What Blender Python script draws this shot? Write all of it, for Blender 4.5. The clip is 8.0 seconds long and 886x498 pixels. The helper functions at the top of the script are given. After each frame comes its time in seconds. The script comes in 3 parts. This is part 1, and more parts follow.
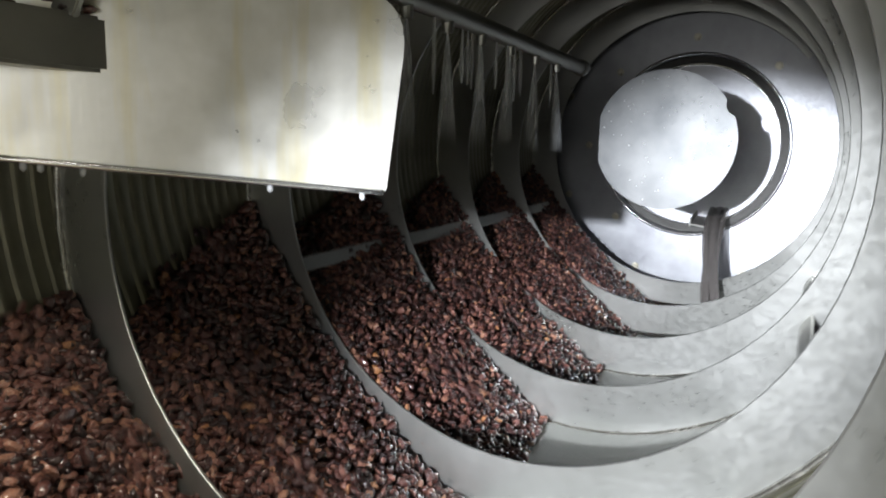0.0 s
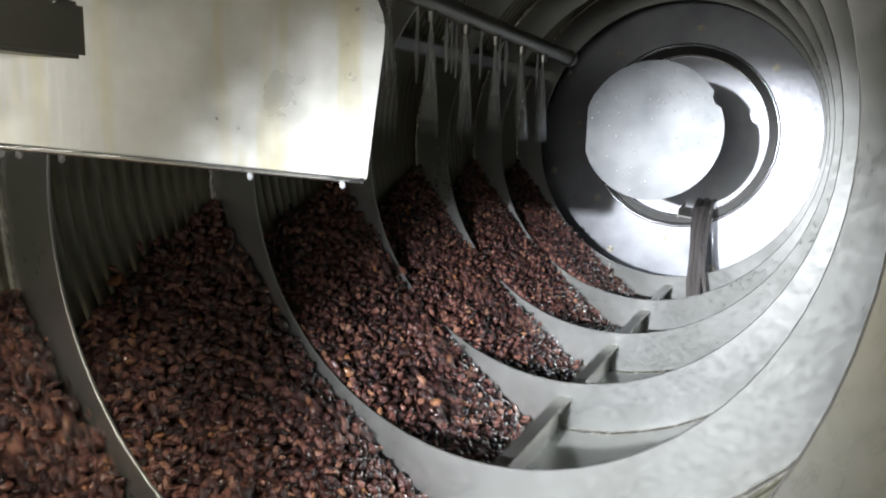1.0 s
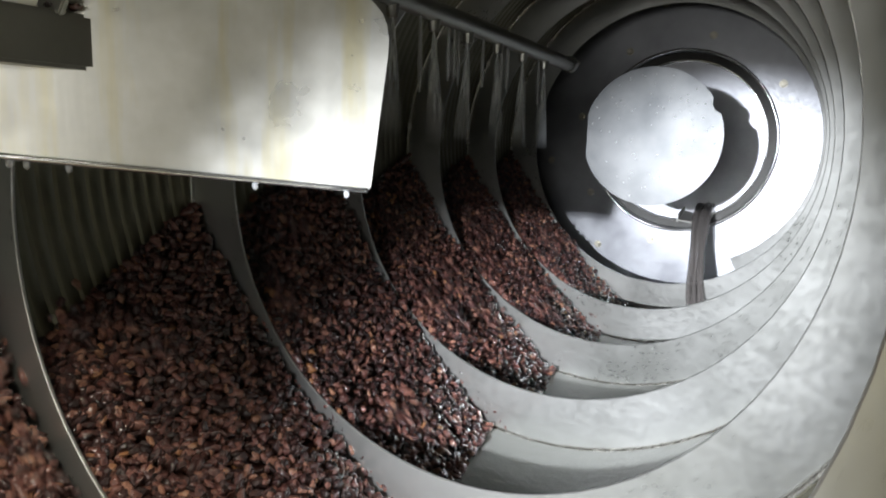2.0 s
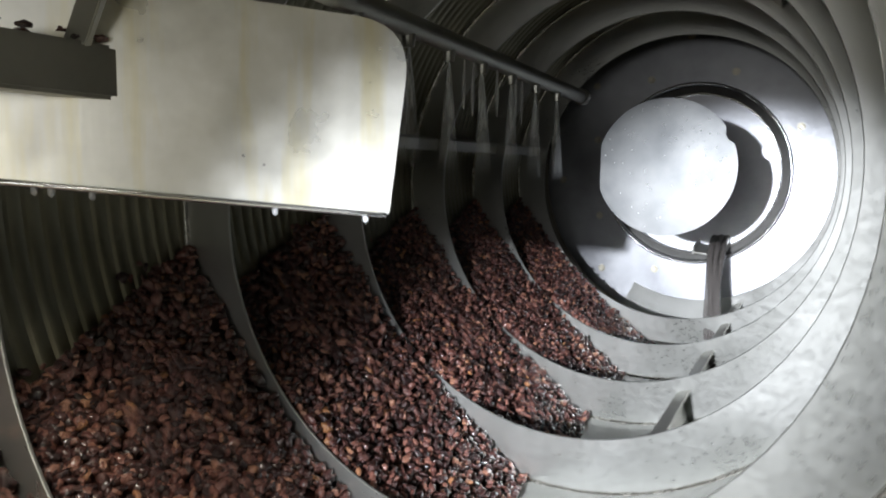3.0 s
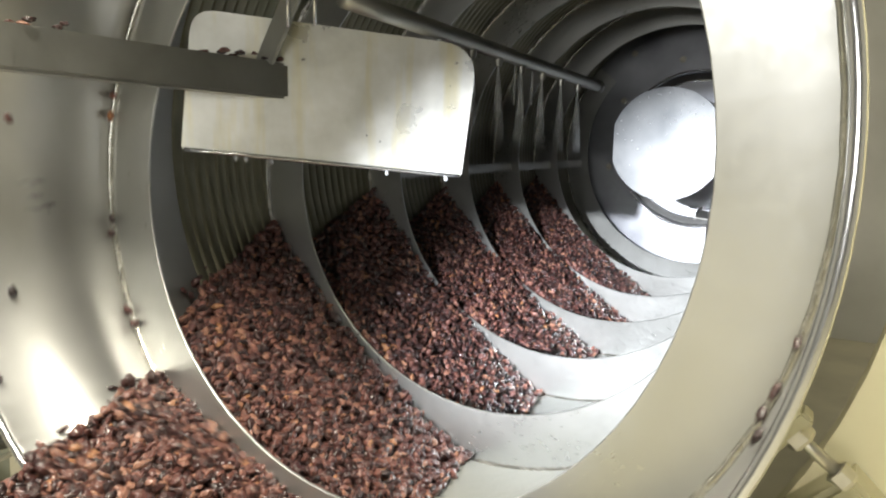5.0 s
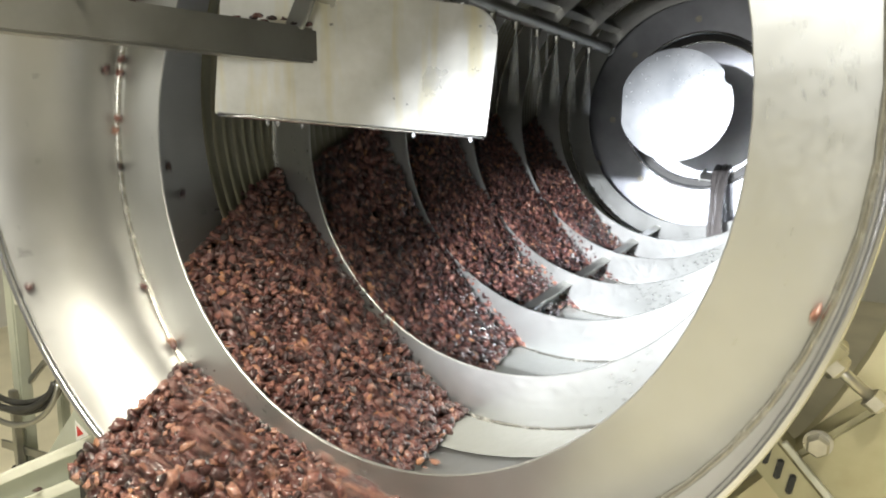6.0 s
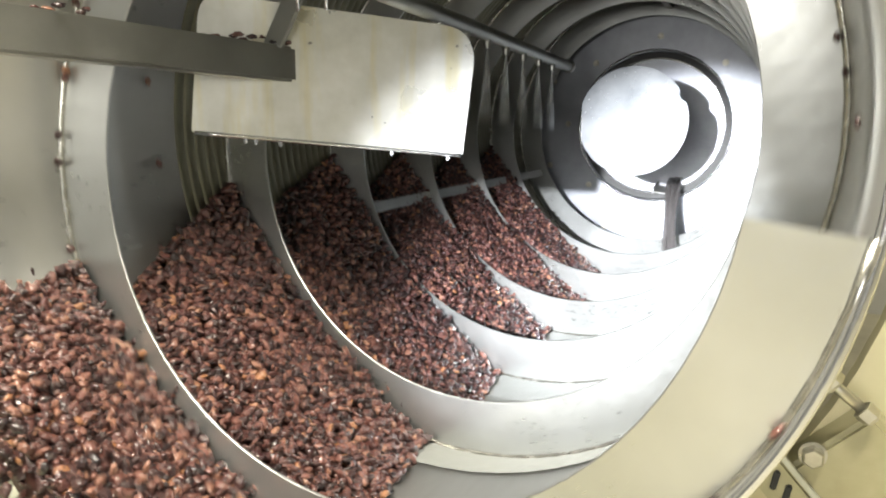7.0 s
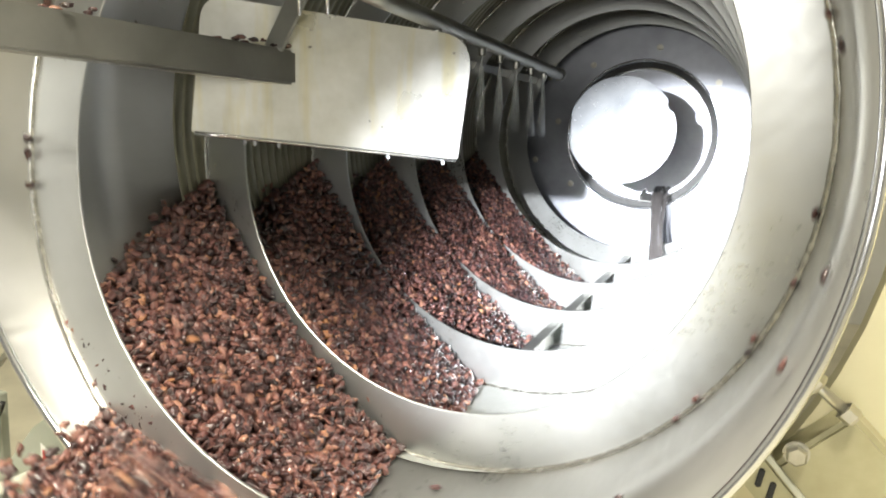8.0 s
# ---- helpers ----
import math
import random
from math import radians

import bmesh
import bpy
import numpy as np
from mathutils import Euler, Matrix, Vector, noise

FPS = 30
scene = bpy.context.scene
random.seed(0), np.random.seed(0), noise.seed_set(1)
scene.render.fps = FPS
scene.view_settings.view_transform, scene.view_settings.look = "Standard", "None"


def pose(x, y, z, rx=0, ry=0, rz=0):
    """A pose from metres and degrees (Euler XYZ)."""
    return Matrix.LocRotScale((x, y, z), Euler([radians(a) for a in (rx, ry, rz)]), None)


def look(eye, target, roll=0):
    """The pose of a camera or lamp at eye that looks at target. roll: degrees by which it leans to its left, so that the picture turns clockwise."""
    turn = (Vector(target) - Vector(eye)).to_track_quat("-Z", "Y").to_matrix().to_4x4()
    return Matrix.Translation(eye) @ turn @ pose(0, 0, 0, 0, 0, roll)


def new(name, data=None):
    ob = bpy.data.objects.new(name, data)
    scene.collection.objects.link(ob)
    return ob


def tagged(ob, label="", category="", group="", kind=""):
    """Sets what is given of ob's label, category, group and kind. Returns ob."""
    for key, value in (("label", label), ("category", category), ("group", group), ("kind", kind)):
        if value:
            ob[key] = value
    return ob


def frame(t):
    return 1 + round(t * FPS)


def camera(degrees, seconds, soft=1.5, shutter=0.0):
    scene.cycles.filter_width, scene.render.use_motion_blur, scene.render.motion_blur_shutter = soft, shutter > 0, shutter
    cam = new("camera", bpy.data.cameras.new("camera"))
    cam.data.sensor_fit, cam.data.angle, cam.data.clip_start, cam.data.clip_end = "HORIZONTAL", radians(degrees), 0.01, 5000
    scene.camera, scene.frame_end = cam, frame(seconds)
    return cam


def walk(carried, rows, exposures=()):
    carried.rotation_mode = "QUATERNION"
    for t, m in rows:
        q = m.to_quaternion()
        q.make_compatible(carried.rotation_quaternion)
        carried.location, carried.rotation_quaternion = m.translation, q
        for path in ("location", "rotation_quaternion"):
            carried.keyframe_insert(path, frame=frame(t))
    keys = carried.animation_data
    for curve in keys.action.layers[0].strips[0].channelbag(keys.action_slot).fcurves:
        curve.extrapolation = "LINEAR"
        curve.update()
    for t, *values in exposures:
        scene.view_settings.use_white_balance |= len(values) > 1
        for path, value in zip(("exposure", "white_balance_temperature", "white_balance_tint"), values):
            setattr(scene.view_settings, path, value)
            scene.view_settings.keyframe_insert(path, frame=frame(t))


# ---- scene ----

# ------------------------------------------------------------ camera
LENS = 62.6
cam = camera(LENS, 8.0, soft=1.9, shutter=0.5)
PATH = [
    (0.0, pose(0.2867, -0.0619, 0.0181, 80.954, -1.201, 26.891)),
    (0.5, pose(0.2938, -0.0594, 0.0122, 81.423, -0.804, 26.798)),
    (1.0, pose(0.2991, -0.0595, 0.0171, 80.225, -1.559, 26.446)),
    (2.5, pose(0.2953, -0.0686, 0.0254, 80.636, -1.668, 26.326)),
    (3.0, pose(0.2930, -0.0695, 0.0088, 83.580, -0.782, 27.210)),
    (3.5, pose(0.3075, -0.0733, -0.0022, 83.621, -1.104, 28.174)),
    (4.0, pose(0.3458, -0.1142, 0.0146, 82.474, -1.183, 30.267)),
    (4.5, pose(0.3713, -0.2405, -0.0204, 84.097, 1.285, 30.385)),
    (5.0, pose(0.3986, -0.3721, 0.0084, 81.706, -0.948, 28.872)),
    (6.5, pose(0.3561, -0.4287, -0.0031, 79.248, 0.578, 27.276)),
    (7.0, pose(0.3387, -0.4448, 0.0106, 80.096, -0.336, 24.014)),
    (7.5, pose(0.3338, -0.4559, 0.0107, 80.006, -0.584, 23.197)),
    (8.0, pose(0.3341, -0.4660, 0.0109, 80.485, -1.474, 22.972)),
]
EXPOSURES = [(0.0, -0.8), (3.0, -0.75), (4.0, -0.6), (4.5, -0.2), (5.0, -0.02), (6.5, 0.18), (8.0, 0.43)]
walk(cam, PATH, EXPOSURES)

# ------------------------------------------------------------ light
world = bpy.data.worlds.new("room_air")
scene.world = world
world.use_nodes = True
world.node_tree.nodes["Background"].inputs[0].default_value = (0.9, 0.95, 1.0, 1)
world.node_tree.nodes["Background"].inputs[1].default_value = 0.01


def spot(name, eye, target, watts, size, degrees, colour, blend=0.4):
    data = bpy.data.lights.new(name, "SPOT")
    data.energy, data.shadow_soft_size, data.spot_size, data.spot_blend = watts, size, radians(degrees), blend
    data.color = colour
    ob = new(name, data)
    ob.matrix_world = look(eye, target)
    return ob


def area(name, eye, target, watts, sx, sy, colour):
    data = bpy.data.lights.new(name, "AREA")
    data.shape, data.size, data.size_y, data.energy, data.color = "RECTANGLE", sx, sy, watts, colour
    ob = new(name, data)
    ob.matrix_world = look(eye, target)
    return ob


# the inspection light that shines into the drum from the outlet, and the tube on the ceiling of the hall
spot("inspection_light", (0.063, -0.90, 0.135), (0.12, 1.94, -0.43), 800.0, 0.015, 25.5, (0.92, 0.95, 1.0), 1.0)
area("tube_light_1", (0.00, -0.82, 1.70), (0.05, 0.15, -0.3), 106.0, 1.8, 0.4, (1.0, 0.94, 0.80))
# low fill added behind the camera to brighten the guard, no such lamp known
area("guard_fill", (0.50, -2.70, 0.10), (0.10, 0.1, 0.05), 20.0, 1.3, 0.5, (1.0, 0.98, 0.93))


# ------------------------------------------------------------ materials
def material(name):
    m = bpy.data.materials.new(name)
    m.use_nodes = True
    nt = m.node_tree
    return m, nt, nt.nodes["Principled BSDF"], nt.nodes["Material Output"]


def ramp(nt, source, stops):
    r = nt.nodes.new("ShaderNodeValToRGB")
    while len(r.color_ramp.elements) < len(stops):
        r.color_ramp.elements.new(0.5)
    for e, (p, c) in zip(r.color_ramp.elements, stops):
        e.position, e.color = p, (*c, 1) if len(c) == 3 else c
    nt.links.new(source, r.inputs[0])
    return r


def noise_tex(nt, coord, scale, detail=4, rough=0.55, stretch=None):
    n = nt.nodes.new("ShaderNodeTexNoise")
    n.inputs["Scale"].default_value, n.inputs["Detail"].default_value, n.inputs["Roughness"].default_value = scale, detail, rough
    if stretch:
        mp = nt.nodes.new("ShaderNodeMapping")
        mp.inputs["Scale"].default_value = stretch
        nt.links.new(coord, mp.inputs[0])
        coord = mp.outputs[0]
    nt.links.new(coord, n.inputs["Vector"])
    return n


def bump(nt, source, strength, distance, bsdf):
    b = nt.nodes.new("ShaderNodeBump")
    b.inputs["Strength"].default_value, b.inputs["Distance"].default_value = strength, distance
    nt.links.new(source, b.inputs["Height"])
    nt.links.new(b.outputs[0], bsdf.inputs["Normal"])
    return b


def steel(name, light, dark, rough0, rough1, stretch=(1, 1, 1), metal=0.93, scale=9.0, relief=0.15):
    m, nt, bsdf, _ = material(name)
    co = nt.nodes.new("ShaderNodeTexCoord").outputs["Object"]
    big = noise_tex(nt, co, scale, 5)
    fine = noise_tex(nt, co, 160, 3, 0.6, stretch)
    c = ramp(nt, big.outputs[0], [(0.3, dark), (0.7, light)])
    nt.links.new(c.outputs[0], bsdf.inputs["Base Color"])
    bsdf.inputs["Metallic"].default_value = metal
    mix = nt.nodes.new("ShaderNodeMath")
    mix.operation = "ADD"
    nt.links.new(big.outputs[0], mix.inputs[0])
    nt.links.new(fine.outputs[0], mix.inputs[1])
    r = nt.nodes.new("ShaderNodeMapRange")
    r.inputs["From Min"].default_value, r.inputs["From Max"].default_value = 0.6, 1.4
    r.inputs["To Min"].default_value, r.inputs["To Max"].default_value = rough0, rough1
    nt.links.new(mix.outputs[0], r.inputs[0])
    nt.links.new(r.outputs[0], bsdf.inputs["Roughness"])
    bump(nt, fine.outputs[0], relief, 0.0006, bsdf)
    return m


DRUM_STEEL = steel("drum_steel", (0.52, 0.52, 0.50), (0.40, 0.40, 0.38), 0.24, 0.46, (1, 0.12, 1), metal=0.72, scale=5, relief=0.2)
FLIGHT_STEEL = steel("flight_steel", (0.63, 0.64, 0.63), (0.48, 0.49, 0.47), 0.24, 0.42, (1, 1, 1), metal=0.86, scale=5, relief=0.02)
# dark for the screen's gaps and for the shade deep in the drum
SHADED_SCREEN_STEEL = steel("shaded_screen_steel", (0.27, 0.26, 0.19), (0.13, 0.125, 0.09), 0.36, 0.55)
END_STEEL = steel("end_steel", (0.44, 0.455, 0.49), (0.30, 0.31, 0.34), 0.30, 0.46)
BAR_STEEL = steel("bar_steel", (0.42, 0.42, 0.39), (0.32, 0.32, 0.29), 0.32, 0.5)
BOLT_STEEL = steel("bolt_steel", (0.62, 0.60, 0.52), (0.42, 0.40, 0.33), 0.25, 0.45, scale=60)
POLISHED = steel("polished_steel", (0.75, 0.76, 0.78), (0.65, 0.66, 0.68), 0.10, 0.22)
WELD = steel("weld_steel", (0.66, 0.65, 0.60), (0.52, 0.51, 0.46), 0.16, 0.34, scale=60, relief=0.3)


def wet_plate():
    m, nt, bsdf, _ = material("wet_plate_steel")
    co = nt.nodes.new("ShaderNodeTexCoord").outputs["Object"]
    v = nt.nodes.new("ShaderNodeTexVoronoi")
    v.inputs["Scale"].default_value = 95
    v.inputs["Randomness"].default_value = 1
    nt.links.new(co, v.inputs["Vector"])
    drops = ramp(nt, v.outputs["Distance"], [(0.0, (1, 1, 1)), (0.16, (0, 0, 0))])
    big = noise_tex(nt, co, 14, 5)
    c = ramp(nt, big.outputs[0], [(0.3, (0.085, 0.09, 0.095)), (0.7, (0.15, 0.155, 0.16))])
    nt.links.new(c.outputs[0], bsdf.inputs["Base Color"])
    bsdf.inputs["Metallic"].default_value, bsdf.inputs["Roughness"].default_value = 0.9, 0.42
    bump(nt, drops.outputs[0], 0.25, 0.0006, bsdf)
    return m


WET_PLATE = wet_plate()


def guard_steel():
    """Pale brushed sheet with cloudy patches, upright streaks and yellow stains near the bar."""
    m, nt, bsdf, _ = material("guard_steel")
    co = nt.nodes.new("ShaderNodeTexCoord").outputs["Object"]
    cloud = noise_tex(nt, co, 11, 4, 0.6)
    streak = noise_tex(nt, co, 26, 4, 0.6, (1, 1, 0.12))
    fine = noise_tex(nt, co, 260, 3, 0.6, (1, 1, 0.05))
    base = ramp(nt, cloud.outputs[0], [(0.28, (0.66, 0.66, 0.62)), (0.46, (0.80, 0.80, 0.75)), (0.66, (0.92, 0.92, 0.89))])
    stain = ramp(nt, streak.outputs[0], [(0.50, (1, 1, 1)), (0.68, (0.93, 0.86, 0.60))])
    mul = nt.nodes.new("ShaderNodeMix")
    mul.data_type, mul.blend_type = "RGBA", "MULTIPLY"
    mul.inputs["Factor"].default_value = 0.8
    nt.links.new(base.outputs[0], mul.inputs["A"])
    nt.links.new(stain.outputs[0], mul.inputs["B"])
    nt.links.new(mul.outputs["Result"], bsdf.inputs["Base Color"])
    bsdf.inputs["Metallic"].default_value = 0.6
    r = nt.nodes.new("ShaderNodeMapRange")
    r.inputs["From Min"].default_value, r.inputs["From Max"].default_value = 0.3, 0.7
    r.inputs["To Min"].default_value, r.inputs["To Max"].default_value = 0.24, 0.48
    nt.links.new(cloud.outputs[0], r.inputs[0])
    nt.links.new(r.outputs[0], bsdf.inputs["Roughness"])
    bump(nt, fine.outputs[0], 0.10, 0.0006, bsdf)
    return m


GUARD_STEEL = guard_steel()


def painted(name, colour, dark, rough=0.45, scale=6):
    m, nt, bsdf, _ = material(name)
    co = nt.nodes.new("ShaderNodeTexCoord").outputs["Object"]
    big = noise_tex(nt, co, scale, 6)
    fine = noise_tex(nt, co, 140, 3)
    c = ramp(nt, big.outputs[0], [(0.32, dark), (0.62, colour)])
    nt.links.new(c.outputs[0], bsdf.inputs["Base Color"])
    bsdf.inputs["Roughness"].default_value = rough
    bump(nt, fine.outputs[0], 0.2, 0.0008, bsdf)
    return m


CREAM = painted("cream_paint", (0.62, 0.58, 0.38), (0.50, 0.45, 0.27))
GREY_GREEN = painted("grey_green_paint", (0.42, 0.44, 0.36), (0.32, 0.34, 0.27))
WALL = painted("wall_paint", (0.58, 0.58, 0.54), (0.47, 0.47, 0.43), 0.7, 2)
# dark colour made up for the south wall, to dim reflections in the steel
DIM_WALL = painted("dim_wall_paint", (0.27, 0.28, 0.31), (0.20, 0.21, 0.23), 0.7, 2)
FLOOR = painted("floor_coating", (0.74, 0.69, 0.52), (0.58, 0.54, 0.40), 0.4, 3)
RUBBER_AND_GAP = painted("black_rubber_and_gap", (0.03, 0.03, 0.028), (0.018, 0.018, 0.016), 0.5, 30)
RED = painted("red_label", (0.55, 0.03, 0.02), (0.45, 0.025, 0.02), 0.4, 30)
WHITE = painted("white_label", (0.8, 0.8, 0.76), (0.7, 0.7, 0.66), 0.4, 30)
PALE = painted("pale_paint", (0.66, 0.66, 0.56), (0.52, 0.52, 0.42), 0.5, 14)
# darker copy of the cream paint, for the shade on the bracket
SHADED_CREAM = painted("shaded_cream_paint", (0.44, 0.41, 0.25), (0.33, 0.30, 0.17), 0.45, 18)
DARK = painted("dark_opening", (0.02, 0.02, 0.018), (0.012, 0.012, 0.01), 0.6, 20)


def raisin_material(name, per_object):
    m, nt, bsdf, _ = material(name)
    co = nt.nodes.new("ShaderNodeTexCoord").outputs["Object"]
    if per_object:
        rnd = nt.nodes.new("ShaderNodeObjectInfo").outputs["Random"]
    else:
        rnd = nt.nodes.new("ShaderNodeNewGeometry").outputs["Random Per Island"]
    c = ramp(nt, rnd, [(0.0, (0.020, 0.009, 0.009)), (0.34, (0.068, 0.025, 0.022)), (0.64, (0.15, 0.056, 0.045)),
                       (0.88, (0.27, 0.115, 0.085)), (0.975, (0.40, 0.20, 0.13)), (1.0, (0.45, 0.20, 0.08))])
    fine = noise_tex(nt, co, 420, 2)
    mixer = nt.nodes.new("ShaderNodeMix")
    mixer.data_type, mixer.blend_type = "RGBA", "MULTIPLY"
    mixer.inputs["Factor"].default_value = 0.55
    nt.links.new(c.outputs[0], mixer.inputs["A"])
    nt.links.new(ramp(nt, fine.outputs[0], [(0.3, (0.35, 0.3, 0.3)), (0.65, (1, 1, 1))]).outputs[0], mixer.inputs["B"])
    nt.links.new(mixer.outputs["Result"], bsdf.inputs["Base Color"])
    bsdf.inputs["Roughness"].default_value = 0.36
    bsdf.inputs["Coat Weight"].default_value, bsdf.inputs["Coat Roughness"].default_value = 0.95, 0.13
    bump(nt, fine.outputs[0], 0.9, 0.003, bsdf)
    return m


RAISINS = raisin_material("wet_raisins", False)
RAISIN = raisin_material("wet_raisin", True)
PULP = painted("raisin_pulp", (0.05, 0.014, 0.01), (0.02, 0.007, 0.006), 0.5, 60)


def water_material(name, alpha, colour, rough=0.15):
    m, nt, bsdf, out = material(name)
    bsdf.inputs["Base Color"].default_value = (*colour, 1)
    bsdf.inputs["Roughness"].default_value = rough
    bsdf.inputs["Alpha"].default_value = alpha
    return m




def spray_material():
    """Fine spray: streaks along the fall, sparser with the distance from the nozzle."""
    m, nt, bsdf, _ = material("spray_water")
    bsdf.inputs["Base Color"].default_value = (0.75, 0.78, 0.80, 1)
    bsdf.inputs["Roughness"].default_value = 0.8
    co = nt.nodes.new("ShaderNodeTexCoord").outputs["Object"]
    streak = noise_tex(nt, co, 420, 3, 0.6, (1, 1, 0.04))
    sep = nt.nodes.new("ShaderNodeSeparateXYZ")
    nt.links.new(co, sep.inputs[0])
    thin = nt.nodes.new("ShaderNodeMapRange")
    thin.inputs["From Min"].default_value, thin.inputs["From Max"].default_value = -0.125, -0.005
    thin.inputs["To Min"].default_value, thin.inputs["To Max"].default_value = 0.0, 0.85
    nt.links.new(sep.outputs["Z"], thin.inputs[0])
    dense = ramp(nt, streak.outputs[0], [(0.35, (0.25, 0.25, 0.25)), (0.65, (1, 1, 1))])
    mul = nt.nodes.new("ShaderNodeMath")
    mul.operation = "MULTIPLY"
    nt.links.new(thin.outputs[0], mul.inputs[0])
    nt.links.new(dense.outputs[0], mul.inputs[1])
    nt.links.new(mul.outputs[0], bsdf.inputs["Alpha"])
    return m


SPRAY = spray_material()
DRIP = water_material("drip_water", 0.32, (0.8, 0.82, 0.85), 0.4)
STREAM = water_material("stream_water", 0.6, (0.20, 0.185, 0.18), 0.08)


WHITE_WATER = water_material("bead_water", 0.9, (0.85, 0.88, 0.9))
FILM = water_material("film_water", 0.82, (0.34, 0.35, 0.33))
_nt = FILM.node_tree
_fine = noise_tex(_nt, _nt.nodes.new("ShaderNodeTexCoord").outputs["Object"], 60, 3)
bump(_nt, _fine.outputs[0], 0.4, 0.003, _nt.nodes["Principled BSDF"])


# ------------------------------------------------------------ mesh helpers
def mesh_of(name, bm, mat, smooth=False):
    me = bpy.data.meshes.new(name)
    bmesh.ops.recalc_face_normals(bm, faces=bm.faces)
    bm.to_mesh(me)
    bm.free()
    if smooth:
        for p in me.polygons:
            p.use_smooth = True
    me.materials.append(mat)
    return me


def part(name, bm, mat, parent=None, label="", smooth=False):
    ob = new(name, mesh_of(name, bm, mat, smooth))
    if parent:
        ob.parent = parent
    return tagged(ob, label)


def share(name, me, parent, m):
    ob = new(name, me)
    if parent:
        ob.parent = parent
    ob.matrix_basis = m
    return ob


def box(bm, sx, sy, sz, m=Matrix(), bevel=0.0):
    g = bmesh.ops.create_cube(bm, size=1.0, matrix=m @ Matrix.Diagonal((sx, sy, sz, 1)))
    if bevel:
        edges = list({e for v in g["verts"] for e in v.link_edges})
        bmesh.ops.bevel(bm, geom=edges, offset=bevel, segments=2, affect="EDGES")


def tube(bm, points, radius, seg=12, caps=True):
    """A round bar along points; radius may be a list."""
    pts = [Vector(p) for p in points]
    rings = []
    side = None
    for i, p in enumerate(pts):
        d = (pts[min(i + 1, len(pts) - 1)] - pts[max(i - 1, 0)]).normalized()
        if side is None:
            side = d.orthogonal().normalized()
        side = (side - d * side.dot(d)).normalized()
        up = d.cross(side)
        r = radius[i] if isinstance(radius, (list, tuple)) else radius
        rings.append([bm.verts.new(p + r * (math.cos(2 * math.pi * k / seg) * side + math.sin(2 * math.pi * k / seg) * up)) for k in range(seg)])
    for a, b in zip(rings, rings[1:]):
        for k in range(seg):
            bm.faces.new((a[k], a[(k + 1) % seg], b[(k + 1) % seg], b[k]))
    if caps:
        bm.faces.new(rings[0])
        bm.faces.new(rings[-1])


def lathe(bm, profile, seg=96, closed=True):
    """Turn a profile of (radius, y) about the y axis."""
    rings = []
    for k in range(seg):
        a = 2 * math.pi * k / seg
        rings.append([bm.verts.new((r * math.cos(a), y, -r * math.sin(a))) for r, y in profile])
    n = len(profile)
    for k in range(seg):
        a, b = rings[k], rings[(k + 1) % seg]
        for i in range(n if closed else n - 1):
            j = (i + 1) % n
            bm.faces.new((a[i], a[j], b[j], b[i]))


def hexagon(bm, r, h, m=Matrix()):
    """A hexagon head with a chamfer, along +z of m."""
    bmesh.ops.create_cone(bm, cap_ends=True, segments=6, radius1=r, radius2=r, depth=h * 0.8, matrix=m @ pose(0, 0, h * 0.4))
    bmesh.ops.create_cone(bm, cap_ends=True, segments=6, radius1=r, radius2=r * 0.8, depth=h * 0.2, matrix=m @ pose(0, 0, h * 0.9))


# ------------------------------------------------------------ the drum: sizes
R, RI = 0.400, 0.330            # shell inside, flight inner edge
PITCH, PERIOD = 0.2801, 6.95    # of the helical flight; seconds for a turn
MOUTH = 0.014                   # the open end
Y_END = 1.940                   # the plate that closes the drum
YL = 0.1057 + PITCH * 8.0 / PERIOD   # flight at the left of the drum at the start
SPEED = PITCH / PERIOD
END0 = 5.0                      # angle at which the flight begins at the outlet


def flight_y(deg, k=0):
    """Depth of the flight's turn k at an angle (clockwise from the right), at the start."""
    return YL + PITCH * ((deg - 180) / 360 + k)


def polar(r, deg, y):
    a = radians(deg)
    return Vector((r * math.cos(a), y, -r * math.sin(a)))


